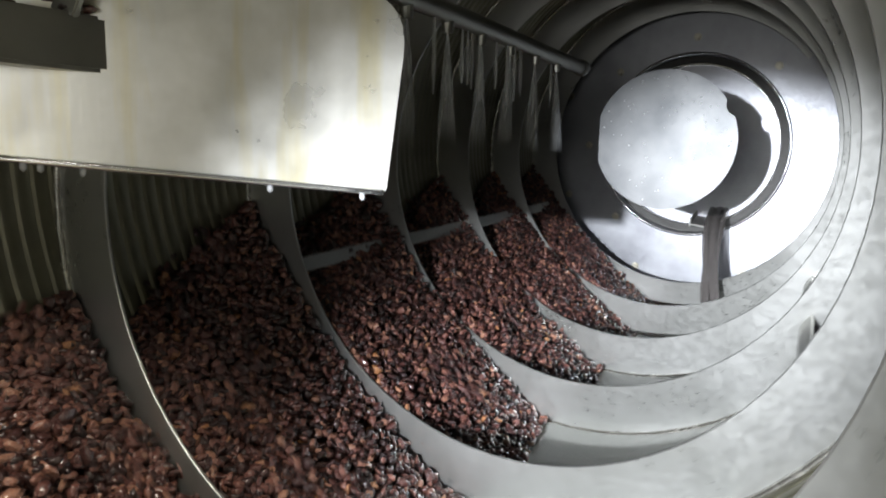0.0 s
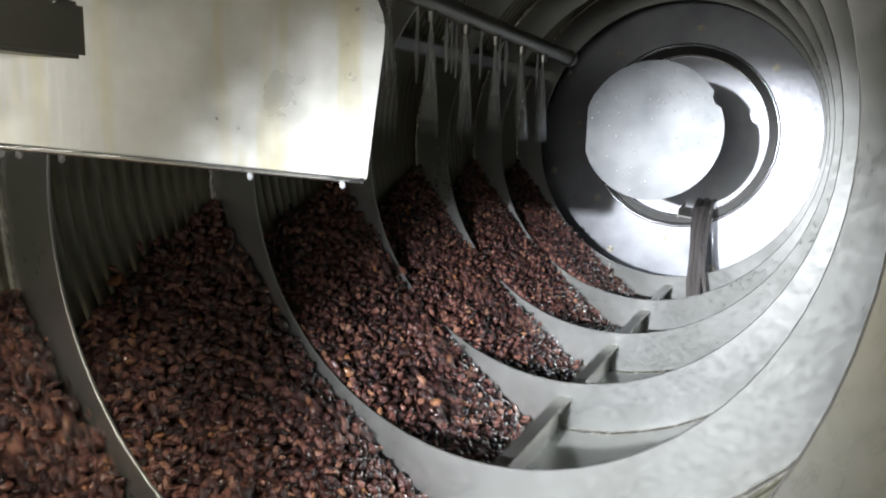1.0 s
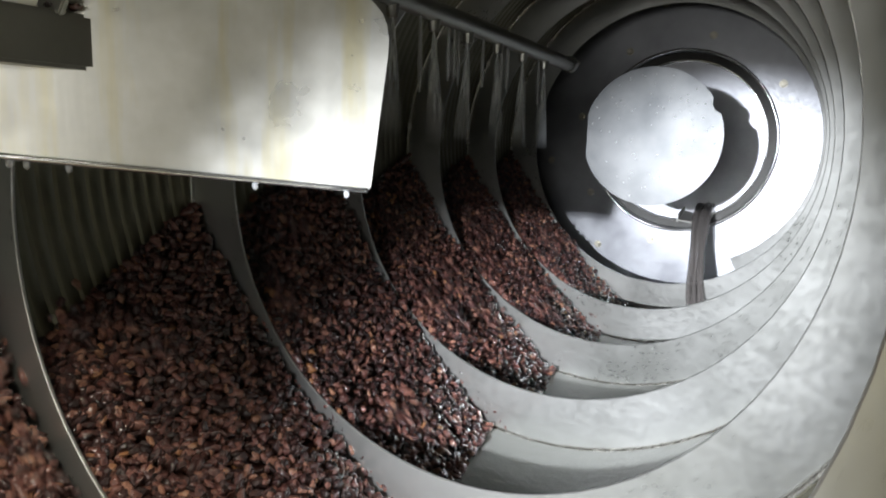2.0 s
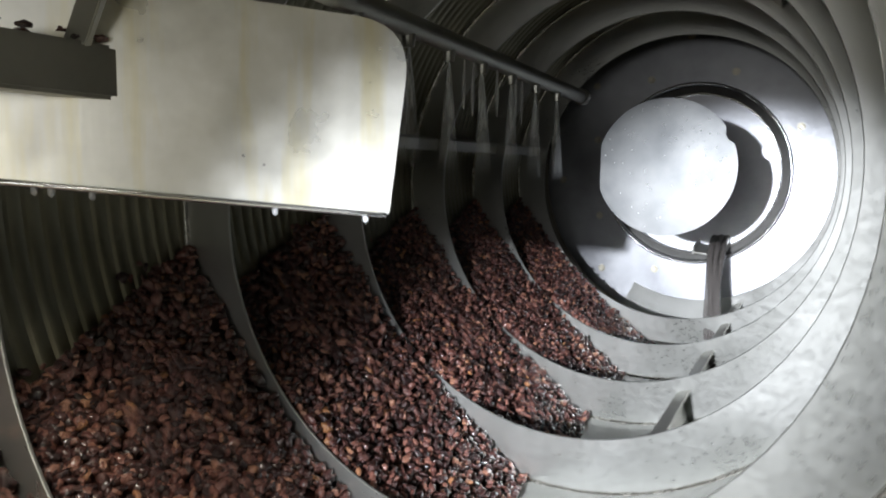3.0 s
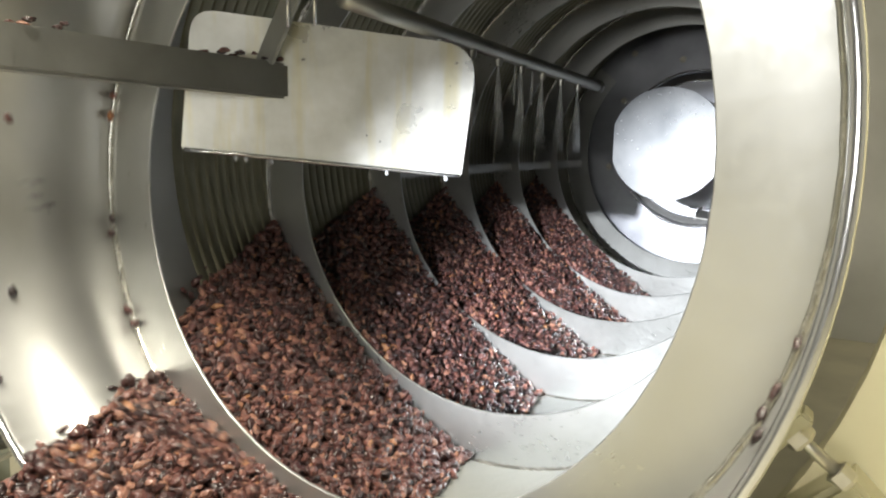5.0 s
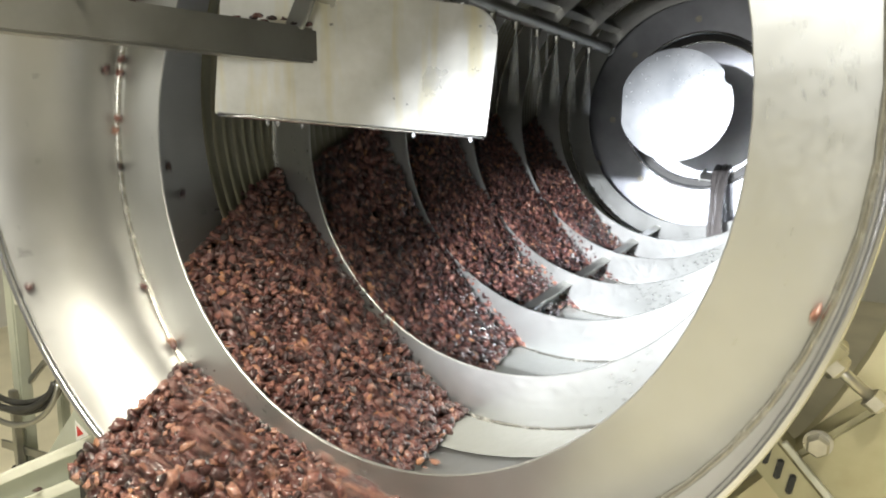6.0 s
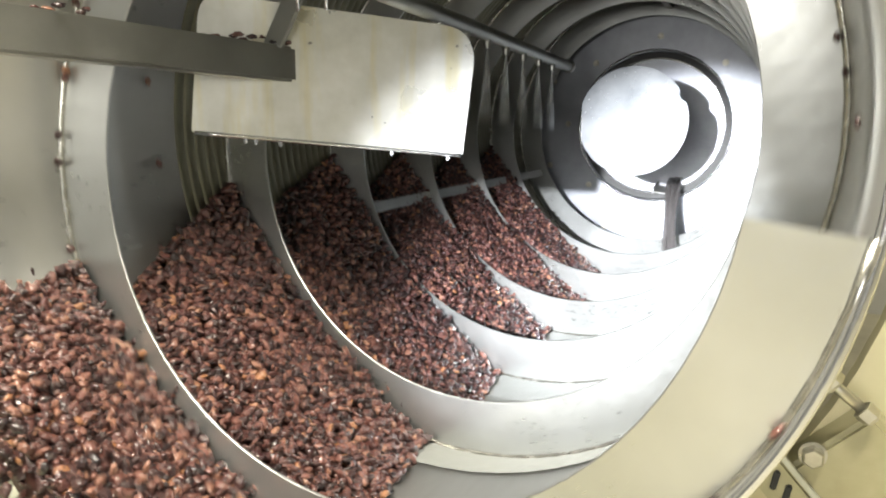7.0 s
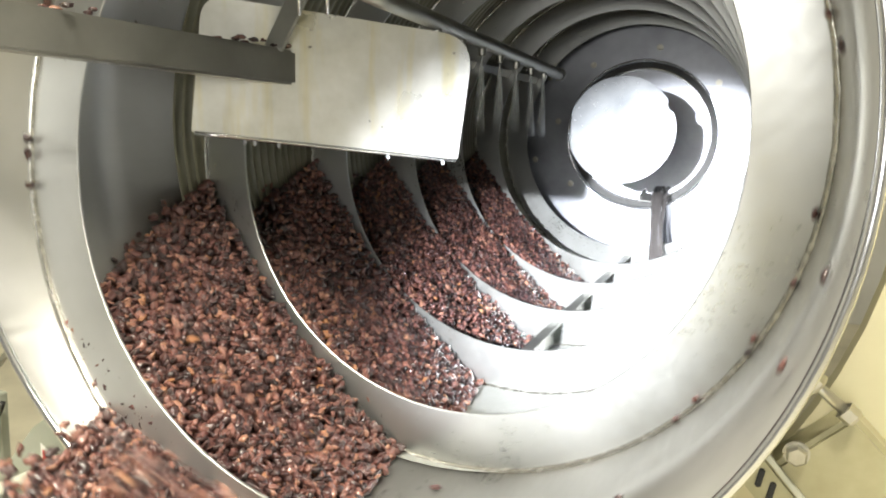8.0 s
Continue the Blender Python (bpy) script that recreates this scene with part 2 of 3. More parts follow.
def build_drum():
    drum = tagged(new("washing_drum"), "rotating stainless steel washing drum with a helical flight inside", "drum")
    bm = bmesh.new()
    lathe(bm, [(R, MOUTH), (R + 0.004, MOUTH), (R + 0.004, 0.32), (R, 0.32)], 128)
    part("shell", bm, DRUM_STEEL, drum, "plain stainless sheet", True)
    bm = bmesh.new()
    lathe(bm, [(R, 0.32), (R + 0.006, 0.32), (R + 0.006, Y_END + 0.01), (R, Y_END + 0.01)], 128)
    part("screen_shell", bm, SHADED_SCREEN_STEEL, drum, "slotted screening part, darkened for its gaps and the shade inside", True)
    bm = bmesh.new()
    prof = [(R + 0.002 + 0.0042 * math.cos(t * math.pi / 5), MOUTH + 0.0042 * math.sin(t * math.pi / 5)) for t in range(10)]
    lathe(bm, prof, 128)
    part("rim", bm, POLISHED, drum, "rolled bright rim", True)
    # helical flight
    k0 = -2
    while flight_y(END0, k0) < -0.002:
        k0 += 1
    y0 = flight_y(END0, k0)
    turns = (Y_END - y0 - 0.002) / PITCH
    n = int(turns * 80)
    bm = bmesh.new()
    rows = []
    for i in range(n + 1):
        deg = END0 + 360 * i / 80
        y = y0 + PITCH * i / 80
        rows.append([bm.verts.new(polar(r, deg, y + dy)) for r, dy in ((R - 0.001, 0), ((R + RI) / 2, 0), (RI + 0.0008, 0), (RI, 0.0008), (RI, 0.0027), (RI + 0.0008, 0.0035), (R - 0.001, 0.0035))])
    for a, b in zip(rows, rows[1:]):
        for i in range(7):
            j = (i + 1) % 7
            bm.faces.new((a[i], a[j], b[j], b[i]))
    bm.faces.new(rows[0])
    bm.faces.new(rows[-1])
    flight = part("flight", bm, FLIGHT_STEEL, drum, "helical stainless flight")
    bm = bmesh.new()
    rng = random.Random(4)
    tube(bm, [polar(R - 0.001, END0 + 360 * i / 60, y0 + PITCH * i / 60 - 0.001) for i in range(int(turns * 60))],
         [0.0042 + rng.uniform(-0.0005, 0.0005) for i in range(int(turns * 60))], 8)
    part("weld_seam", bm, WELD, flight, "shiny weld bead", True)
    # lifters: three rows of plates between the turns
    for row in range(3):
        deg = 34 + 120 * row
        for k in range(-2, 9):
            ya, yb = flight_y(deg, k) + 0.004, flight_y(deg, k + 1) - 0.001
            if ya < 0.55 or yb > Y_END:
                continue
            bm = bmesh.new()
            L = yb - ya
            prof = [(0.0, 0.0), (0.047, 0.0), (0.047, -0.017), (0.050, -0.017), (0.050, 0.003), (0.0, 0.003)]
            ra, rb = [], []
            for hgt, off in prof:
                ra.append(bm.verts.new(polar(R - hgt, deg, ya) + off * (polar(1, deg + 90, 0))))
                rb.append(bm.verts.new(polar(R - hgt * 1.0, deg, yb) + off * (polar(1, deg + 90, 0))))
            for i in range(6):
                bm.faces.new((ra[i], ra[(i + 1) % 6], rb[(i + 1) % 6], rb[i]))
            bm.faces.new(ra)
            bm.faces.new(rb)
            part("lifter", bm, BAR_STEEL, drum)
    # end plate, its bolts and collar
    bm = bmesh.new()
    lathe(bm, [(0.236, Y_END), (R - 0.0005, Y_END), (R - 0.0005, Y_END + 0.008), (0.236, Y_END + 0.008)], 128)
    plate = part("end_plate", bm, END_STEEL, drum, "ring-shaped end plate with bolts")
    bm = bmesh.new()
    hexagon(bm, 0.0075, 0.006, pose(0, 0, 0, 90))
    bmesh.ops.create_cone(bm, cap_ends=True, segments=20, radius1=0.010, radius2=0.0095, depth=0.002, matrix=pose(0, 0.0005, 0, 90))
    bolt = mesh_of("bolt", bm, BOLT_STEEL)
    for i in range(8):
        p = polar(0.355, 21 + 45 * i, Y_END)
        share("bolt", bolt, plate, pose(p.x, p.y - 0.001, p.z, 0, 21 + 45 * i))
        p = polar(0.274, -1.3 + 45 * i, Y_END)
        share("bolt", bolt, plate, pose(p.x, p.y - 0.001, p.z, 0, 45 * i))
    bm = bmesh.new()
    lathe(bm, [(0.236, Y_END - 0.012), (0.233, Y_END - 0.016), (0.229, Y_END - 0.014), (0.228, Y_END + 0.12), (0.236, Y_END + 0.12)], 96)
    part("collar", bm, POLISHED, drum, "bright collar round the inlet opening", True)
    # black ring put in for the shade of the gap inside the collar
    bm = bmesh.new()
    lathe(bm, [(0.210, Y_END + 0.020), (0.228, Y_END + 0.020), (0.228, Y_END + 0.024), (0.210, Y_END + 0.024)], 96)
    part("gap_shade_ring", bm, RUBBER_AND_GAP, drum, "black ring for the shaded gap in the opening")
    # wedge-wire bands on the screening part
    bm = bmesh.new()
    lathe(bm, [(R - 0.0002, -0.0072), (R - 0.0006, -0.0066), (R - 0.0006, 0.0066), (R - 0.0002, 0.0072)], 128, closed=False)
    band = mesh_of("wire_band", bm, SHADED_SCREEN_STEEL, True)
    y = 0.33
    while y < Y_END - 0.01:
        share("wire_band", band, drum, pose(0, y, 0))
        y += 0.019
    return drum


drum = build_drum()


def build_film():
    """The shallow water that runs along the bottom of the drum."""
    bm = bmesh.new()
    rng = random.Random(8)
    rows = []
    for i in range(81):
        y = 0.30 + 1.60 * i / 80
        a = 50 + 3 * math.sin(i * 0.5) + rng.uniform(-1.2, 1.2)
        rows.append([bm.verts.new(polar(R - 0.0025, a + (118 - a) * j / 14, y)) for j in range(15)])
    for p, q in zip(rows, rows[1:]):
        for j in range(14):
            bm.faces.new((p[j], p[j + 1], q[j + 1], q[j]))
    tagged(part("water_film", bm, FILM, None, "", True), "shallow murky wash water along the drum's bottom", "water", kind="structure")


build_film()


# ------------------------------------------------------------ the hall
def wall(name, sx, sy, sz, m, mat, label, category):
    bm = bmesh.new()
    box(bm, sx, sy, sz, m)
    return tagged(part(name, bm, mat), label, category, kind="structure")


wall("floor", 7.4, 7.4, 0.1, pose(0, 0.5, -1.05), FLOOR, "worn cream coated hall floor", "floor")
wall("ceiling", 7.4, 7.4, 0.1, pose(0, 0.5, 1.85), WALL, "plain pale hall ceiling", "ceiling")
wall("wall_north", 7.4, 0.2, 2.8, pose(0, 4.1, 0.4), WALL, "cream painted hall wall", "wall")
# out of view behind the camera; its dark colour only shapes reflections
wall("wall_south", 7.4, 0.2, 2.8, pose(0, -3.1, 0.4), DIM_WALL, "unseen hall wall, darkened to dim its reflection", "wall")
wall("wall_west", 0.2, 7.0, 2.8, pose(-3.1, 0.5, 0.4), WALL, "cream painted hall wall", "wall")
wall("wall_east", 0.2, 7.0, 2.8, pose(3.1, 0.5, 0.4), WALL, "cream painted hall wall", "wall")


def build_housing():
    """The painted stand that carries the drum on the right, with the bearing bracket."""
    house = tagged(new("drum_housing"), "cream painted steel housing beside the drum", "housing")
    bm = bmesh.new()
    inner, outer = [], []
    for i in range(49):
        deg = -125 + 235 * i / 48
        inner.append(polar(0.440, deg, 0.10))
        c, s = math.cos(radians(deg)), math.sin(radians(deg))
        f = min(0.95 / max(abs(c), 1e-6), 0.95 / max(abs(s), 1e-6))
        outer.append(Vector((f * c, 0.10, -f * s)))
    loops = []
    for y in (0.135, 0.155):
        loops.append([[bm.verts.new((v.x, y, v.z)) for v in line] for line in (inner, outer)])
    for i in range(48):
        for lp in loops:
            bm.faces.new((lp[0][i], lp[0][i + 1], lp[1][i + 1], lp[1][i]))
        for q in (0, 1):
            bm.faces.new((loops[0][q][i], loops[0][q][i + 1], loops[1][q][i + 1], loops[1][q][i]))
    for i in (0, 48):
        bm.faces.new((loops[0][0][i], loops[0][1][i], loops[1][1][i], loops[1][0][i]))
    part("front_panel", bm, CREAM, house)
    bm = bmesh.new()
    box(bm, 0.05, 1.9, 1.1, pose(0.98, 1.06, -0.46), 0.004)
    part("side_panel", bm, CREAM, house)
    return house


build_housing()


# ------------------------------------------------------------ fixed things inside the drum
def build_guard():
    """The splash guard sheet that hangs at the end of the bar."""
    guard = tagged(new("splash_guard"), "pale stainless splash guard sheet with rounded corners", "splash guard")
    a, b = Vector((-0.316, 0.261)), Vector((-0.048, 0.490))
    d = (b - a).normalized()
    outline = []

    def corner(p, q, r, size, n=7):
        p, q, r = Vector(p), Vector(q), Vector(r)
        u, w = (p - q).normalized(), (r - q).normalized()
        s, e = q + u * size, q + w * size
        for i in range(n + 1):
            t = i / n
            outline.append((1 - t) ** 2 * s + 2 * t * (1 - t) * q + t ** 2 * e)

    bl, br, tr, tl = (0.0, -0.004), (0.352, -0.035), (0.372, 0.133), (0.017, 0.163)
    corner(tl, bl, br, 0.004, 2)
    corner(bl, br, tr, 0.004, 2)
    corner(br, tr, tl, 0.050)
    corner(tr, tl, bl, 0.030)
    bm = bmesh.new()
    nrm = Vector((d.y, -d.x, 0))
    base = Vector((a.x, a.y, 0))

    def place(p, off):
        return base + Vector((d.x, d.y, 0)) * p.x + Vector((0, 0, p.y)) + nrm * off

    f = [bm.verts.new(place(p, 0.0015)) for p in outline]
    g = [bm.verts.new(place(p, -0.0015)) for p in outline]
    bm.faces.new(f)
    bm.faces.new(g)
    for i in range(len(f)):
        j = (i + 1) % len(f)
        bm.faces.new((f[i], f[j], g[j], g[i]))
    part("sheet", bm, GUARD_STEEL, guard)
    bm = bmesh.new()
    s, e = Vector((0.004, -0.0045)), Vector((0.349, -0.0348))
    tube(bm, [place(s + (e - s) * i / 10, 0.0018) for i in range(11)], 0.0028, 8)
    part("folded_edge", bm, POLISHED, guard, "bright folded lower edge", True)
    rng = random.Random(8)
    for i in range(5):
        bm = bmesh.new()
        p = s + (e - s) * rng.uniform(0.1, 0.98)
        bmesh.ops.create_icosphere(bm, subdivisions=1, radius=0.003, matrix=Matrix.Translation(place(p, 0.002) + Vector((0, 0, -0.005))) @ Matrix.Diagonal((1, 1, 1.4, 1)))
        part("hanging_drop", bm, DRIP, guard, "water drop on the lower edge", True)
    return guard


build_guard()


def build_bar():
    """The square tube that reaches into the drum, with its strut and clamp."""
    bar = tagged(new("support_bar"), "dull stainless square tube with raisins lying on it", "support bar")
    p, q = Vector((-0.231, 0.350, 0.0805)), Vector((-0.312, -0.045, 0.092))
    d = (p - q)
    L = d.length
    m = Matrix.Translation((p + q) / 2) @ Matrix.Rotation(math.atan2(-d.x, d.y), 4, "Z") @ Matrix.Rotation(math.asin(d.z / L), 4, "X")
    bm = bmesh.new()
    box(bm, 0.030, L, 0.043, m, 0.003)
    part("square_tube", bm, BAR_STEEL, bar)
    bm = bmesh.new()
    box(bm, 0.05, 0.006, 0.06, m @ pose(0, -L / 2 - 0.004, 0), 0.001)
    part("end_flange", bm, BAR_STEEL, bar)
    bm = bmesh.new()
    box(bm, 0.045, 0.045, 0.62, pose(-0.335, -0.085, 0.40), 0.003)
    part("post", bm, BAR_STEEL, bar)
    bm = bmesh.new()
    a, b = Vector((-0.236, 0.322, 0.100)), Vector((-0.176, 0.322, 0.200))
    e = b - a
    box(bm, 0.026, 0.006, e.length, Matrix.Translation((a + b) / 2) @ Matrix.Rotation(math.atan2(e.x, e.z), 4, "Y"), 0.001)
    strut = part("strut", bm, BAR_STEEL, bar, "flat strut up to the spray pipe")
    bm = bmesh.new()
    box(bm, 0.065, 0.03, 0.004, pose(-0.172, 0.322, 0.190), 0.001)
    part("clamp_plate", bm, POLISHED, bar)
    for x in (-0.192, -0.152):
        bm = bmesh.new()
        tube(bm, [(x, 0.316, 0.215), (x, 0.316, 0.140)], 0.0022, 10)
        hexagon(bm, 0.006, 0.005, pose(x, 0.316, 0.194))
        part("clamp_rod", bm, POLISHED, bar, "threaded rod with a nut", True)
    return bar, m, L


bar, BAR_M, BAR_L = build_bar()


def build_spray_pipe():
    pipe = tagged(new("spray_pipe"), "stainless spray pipe with nozzles along the drum", "spray pipe")
    a, b = Vector((-0.083, 0.28, 0.159)), Vector((-0.086, 1.19, 0.134))
    bm = bmesh.new()
    tube(bm, [a + (b - a) * i / 8 for i in range(9)], 0.0115, 20)
    part("pipe", bm, BAR_STEEL, pipe, "", True)
    bm = bmesh.new()
    lathe(bm, [(0.0, -0.006), (0.013, -0.006), (0.014, -0.003), (0.014, 0.012), (0.0, 0.012)], 20, closed=False)
    bmesh.ops.transform(bm, matrix=Matrix.Translation(b), verts=bm.verts)
    part("end_cap", bm, BAR_STEEL, pipe, "", True)
    out = []
    for y in (0.49, 0.585, 0.676, 0.768, 0.863, 0.961, 1.059):
        t = (y - a.y) / (b.y - a.y)
        c = a + (b - a) * t
        bm = bmesh.new()
        bmesh.ops.create_cone(bm, cap_ends=True, segments=12, radius1=0.0055, radius2=0.0075, depth=0.014, matrix=Matrix.Translation(c + Vector((0, 0, -0.015))))
        part("nozzle", bm, BAR_STEEL, pipe)
        out.append(c + Vector((0, 0, -0.022)))
    return out


NOZZLES = build_spray_pipe()


def build_spray(at, seed):
    """A narrow flattened cone of fine spray below a nozzle, thinner as it falls, with a few stray jets."""
    rng = random.Random(seed)
    bm = bmesh.new()
    L = rng.uniform(0.115, 0.135)
    rings = []
    for i in range(13):
        t = i / 12
        r = 0.0012 + 0.0135 * t ** 0.8
        rings.append([bm.verts.new((0.75 * r * math.cos(2 * math.pi * j / 16), 1.15 * r * math.sin(2 * math.pi * j / 16), -L * t)) for j in range(16)])
    for p, q in zip(rings, rings[1:]):
        for j in range(16):
            bm.faces.new((p[j], p[(j + 1) % 16], q[(j + 1) % 16], q[j]))
    ob = part("water_spray", bm, SPRAY, None, "", True)
    for i in range(2):
        bm = bmesh.new()
        d = Vector((rng.gauss(0, 0.05), rng.gauss(0, 0.06), -1)).normalized()
        w = rng.uniform(0.0007, 0.0012)
        tube(bm, [d * 0.004, d * 0.05, d * rng.uniform(0.08, 0.15)], [w * 0.4, w, w * 0.3], 5, caps=False)
        part("stray_jet", bm, SPRAY, ob, "", True)
    ob.location = at
    return tagged(ob, "fan of fine water spray below a nozzle", "water spray", "sprays along the pipe")


SPRAYS = [build_spray(p, 20 + i) for i, p in enumerate(NOZZLES)]


def build_inlet():
    inlet = tagged(new("inlet_chute"), "stainless inlet pipe in the opening of the end plate", "inlet chute")
    bm = bmesh.new()
    lathe(bm, [(0.206, Y_END + 0.018), (0.209, Y_END + 0.018), (0.209, Y_END + 0.34), (0.206, Y_END + 0.34)], 96)
    part("pipe", bm, POLISHED, inlet, "", True)
    bm = bmesh.new()
    lathe(bm, [(0.0, Y_END + 0.03), (0.206, Y_END + 0.03), (0.206, Y_END + 0.036), (0.0, Y_END + 0.036)], 96, closed=False)
    part("face_plate", bm, END_STEEL, inlet)
    bm = bmesh.new()
    box(bm, 0.075, 0.10, 0.004, pose(0.055, Y_END - 0.02, -0.196, 8, 6), 0.001)
    box(bm, 0.004, 0.10, 0.02, pose(0.018, Y_END - 0.02, -0.188, 8, 6), 0.001)
    box(bm, 0.004, 0.10, 0.02, pose(0.092, Y_END - 0.02, -0.188, 8, 6), 0.001)
    part("drain_lip", bm, DRUM_STEEL, inlet)
    disc = tagged(new("deflector_disc"), "round wet stainless deflector plate with a cut edge", "deflector plate")
    bm = bmesh.new()
    rim = []
    for i in range(72):
        a = 2 * math.pi * i / 72
        x, z = 0.128 * math.cos(a), 0.128 * math.sin(a)
        if 22 < math.degrees(a) < 34:
            x, z = x * 0.94, z * 0.94
        x = max(x, -0.121)
        rim.append((x, z))
    f = [bm.verts.new((x, 0, z)) for x, z in rim]
    g = [bm.verts.new((x, 0.004, z)) for x, z in rim]
    bm.faces.new(f)
    bm.faces.new(g)
    for i in range(72):
        j = (i + 1) % 72
        bm.faces.new((f[i], f[j], g[j], g[i]))
    bmesh.ops.transform(bm, matrix=pose(0.0347, 1.3375, 0.0139), verts=bm.verts)
    part("plate", bm, WET_PLATE, disc)
    rng = random.Random(14)
    bead = bmesh.new()
    bmesh.ops.create_icosphere(bead, subdivisions=1, radius=0.0016)
    bead = mesh_of("water_bead", bead, WHITE_WATER, True)
    for i in range(90):
        a, q = rng.uniform(0, 2 * math.pi), 0.118 * math.sqrt(rng.random())
        k = rng.uniform(0.5, 1.25)
        share("water_bead", bead, disc, Matrix.Translation((0.0347 + q * math.cos(a), 1.3372, 0.0139 + q * math.sin(a))) @ Matrix.Diagonal((k, 0.6 * k, k, 1)))
    for x, z in ((0.0, 0.06), (0.0, -0.05), (0.06, 0.01)):
        bm = bmesh.new()
        tube(bm, [(0.04 + x - 0.03, 1.343, 0.015 + z), (0.04 + x - 0.03, Y_END + 0.031, 0.015 + z)], 0.007, 12)
        part("spacer_rod", bm, BAR_STEEL, disc, "", True)


build_inlet()


def build_stream():
    rng = random.Random(11)
    stream = tagged(new("water_stream"), "murky water running from the inlet lip to the drum", "water")
    obs = []
    for i in range(8):
        bm = bmesh.new()
        x0, w = 0.074 + rng.uniform(-0.017, 0.017), rng.uniform(0.0045, 0.0085)
        pts = []
        for j in range(16):
            t = j / 15
            pts.append((x0 + 0.040 * t + 0.003 * math.sin(7 * t + i), Y_END + 0.02 - 0.36 * math.sqrt(t) + 0.008 * math.sin(5 * t + 2 * i), -0.165 - 0.222 * t))
        tube(bm, pts, [w * (1.15 - 0.55 * j / 15) * (0.8 + 0.3 * abs(math.sin(6.2 * j / 15 + i))) for j in range(16)], 8)
        obs.append(part("strand", bm, STREAM, stream, "", True))
    return obs


STRANDS = build_stream()


# ------------------------------------------------------------ raisins
def raisin_shape(seed, sub):
    """One wrinkled raisin about 13 mm long, as arrays of corners and triangles."""
    bm = bmesh.new()
    bmesh.ops.create_icosphere(bm, subdivisions=sub, radius=1.0)
    bm.verts.ensure_lookup_table()
    off = Vector((seed * 3.7, seed * 1.3, seed * 7.1))
    vs = []
    for v in bm.verts:
        n = noise.noise(v.co * 1.5 + off) * 0.45 + (0.22 - abs(noise.noise(v.co * 3.1 + off))) * 0.95
        c = v.co * (1 + n)
        vs.append((c.x * 0.0061, c.y * 0.0045, c.z * 0.0027))
    fs = [[v.index for v in f.verts] for f in bm.faces]
    bm.free()
    return np.array(vs), np.array(fs)


FINE = [raisin_shape(i + 1, 2) for i in range(8)]
PLAIN = [raisin_shape(i + 1, 1) for i in range(8)]


def scatter(name, places, shapes, rng, parent, label=""):
    """Many raisins as one mesh: places are (point, normal)."""
    vs, fs, base = [], [], 0
    for p, n in places:
        v, f = shapes[rng.randrange(len(shapes))]
        s = rng.uniform(0.80, 1.40)
        q = n.to_track_quat("Z", "Y").to_matrix() @ Euler((rng.gauss(0, 0.8), rng.gauss(0, 0.8), rng.uniform(0, 6.28))).to_matrix()
        vs.append(v * s @ np.array(q).T + np.array(p))
        fs.append(f + base)
        base += len(v)
    me = bpy.data.meshes.new(name)
    me.from_pydata(np.concatenate(vs).tolist(), [], np.concatenate(fs).tolist())
    for p in me.polygons:
        p.use_smooth = True
    me.materials.append(RAISINS)
    ob = new(name, me)
    ob.parent = parent
    tagged(ob, label, kind="stuff")
    return ob


def heap_ends(w, k):
    """Angles at which the heap's surface meets the drum: it climbs highest against the turn that pushes it."""
    if k == 0:
        return 146 + 12 * w, 95.0
    if k == 1:
        return 148 + 20 * w, 92 + 5 * w
    return 157 + 15 * w, 92 + 5 * w


def heap_point(s, w, k, lift=0.0, lo=0.0, hi=1.0):
    """A point of the surface of the heap in front of turn k: s from the top down, w from the turn before it to k."""
    w = lo + (hi - lo) * w
    ta, tb = heap_ends(w, k)
    a, b = polar(R - 0.004, ta, 0), polar(R - 0.004, tb, 0)
    p = a + (b - a) * s
    n = Vector((0.66, 0, 0.75)).normalized()
    fade = math.sin(math.pi * min(max(s, 0), 1))
    p = p + n * (lift + (0.008 - 0.026 * w) * fade + 0.010 * fade * noise.noise(Vector((s * 5, w * 3, k * 1.7))))
    deg = math.degrees(math.atan2(-p.z, p.x)) % 360
    ya, yb = flight_y(deg, k - 1) + 0.008, flight_y(deg, k) - 0.006
    return Vector((p.x, ya + (yb - ya) * w, p.z)), n


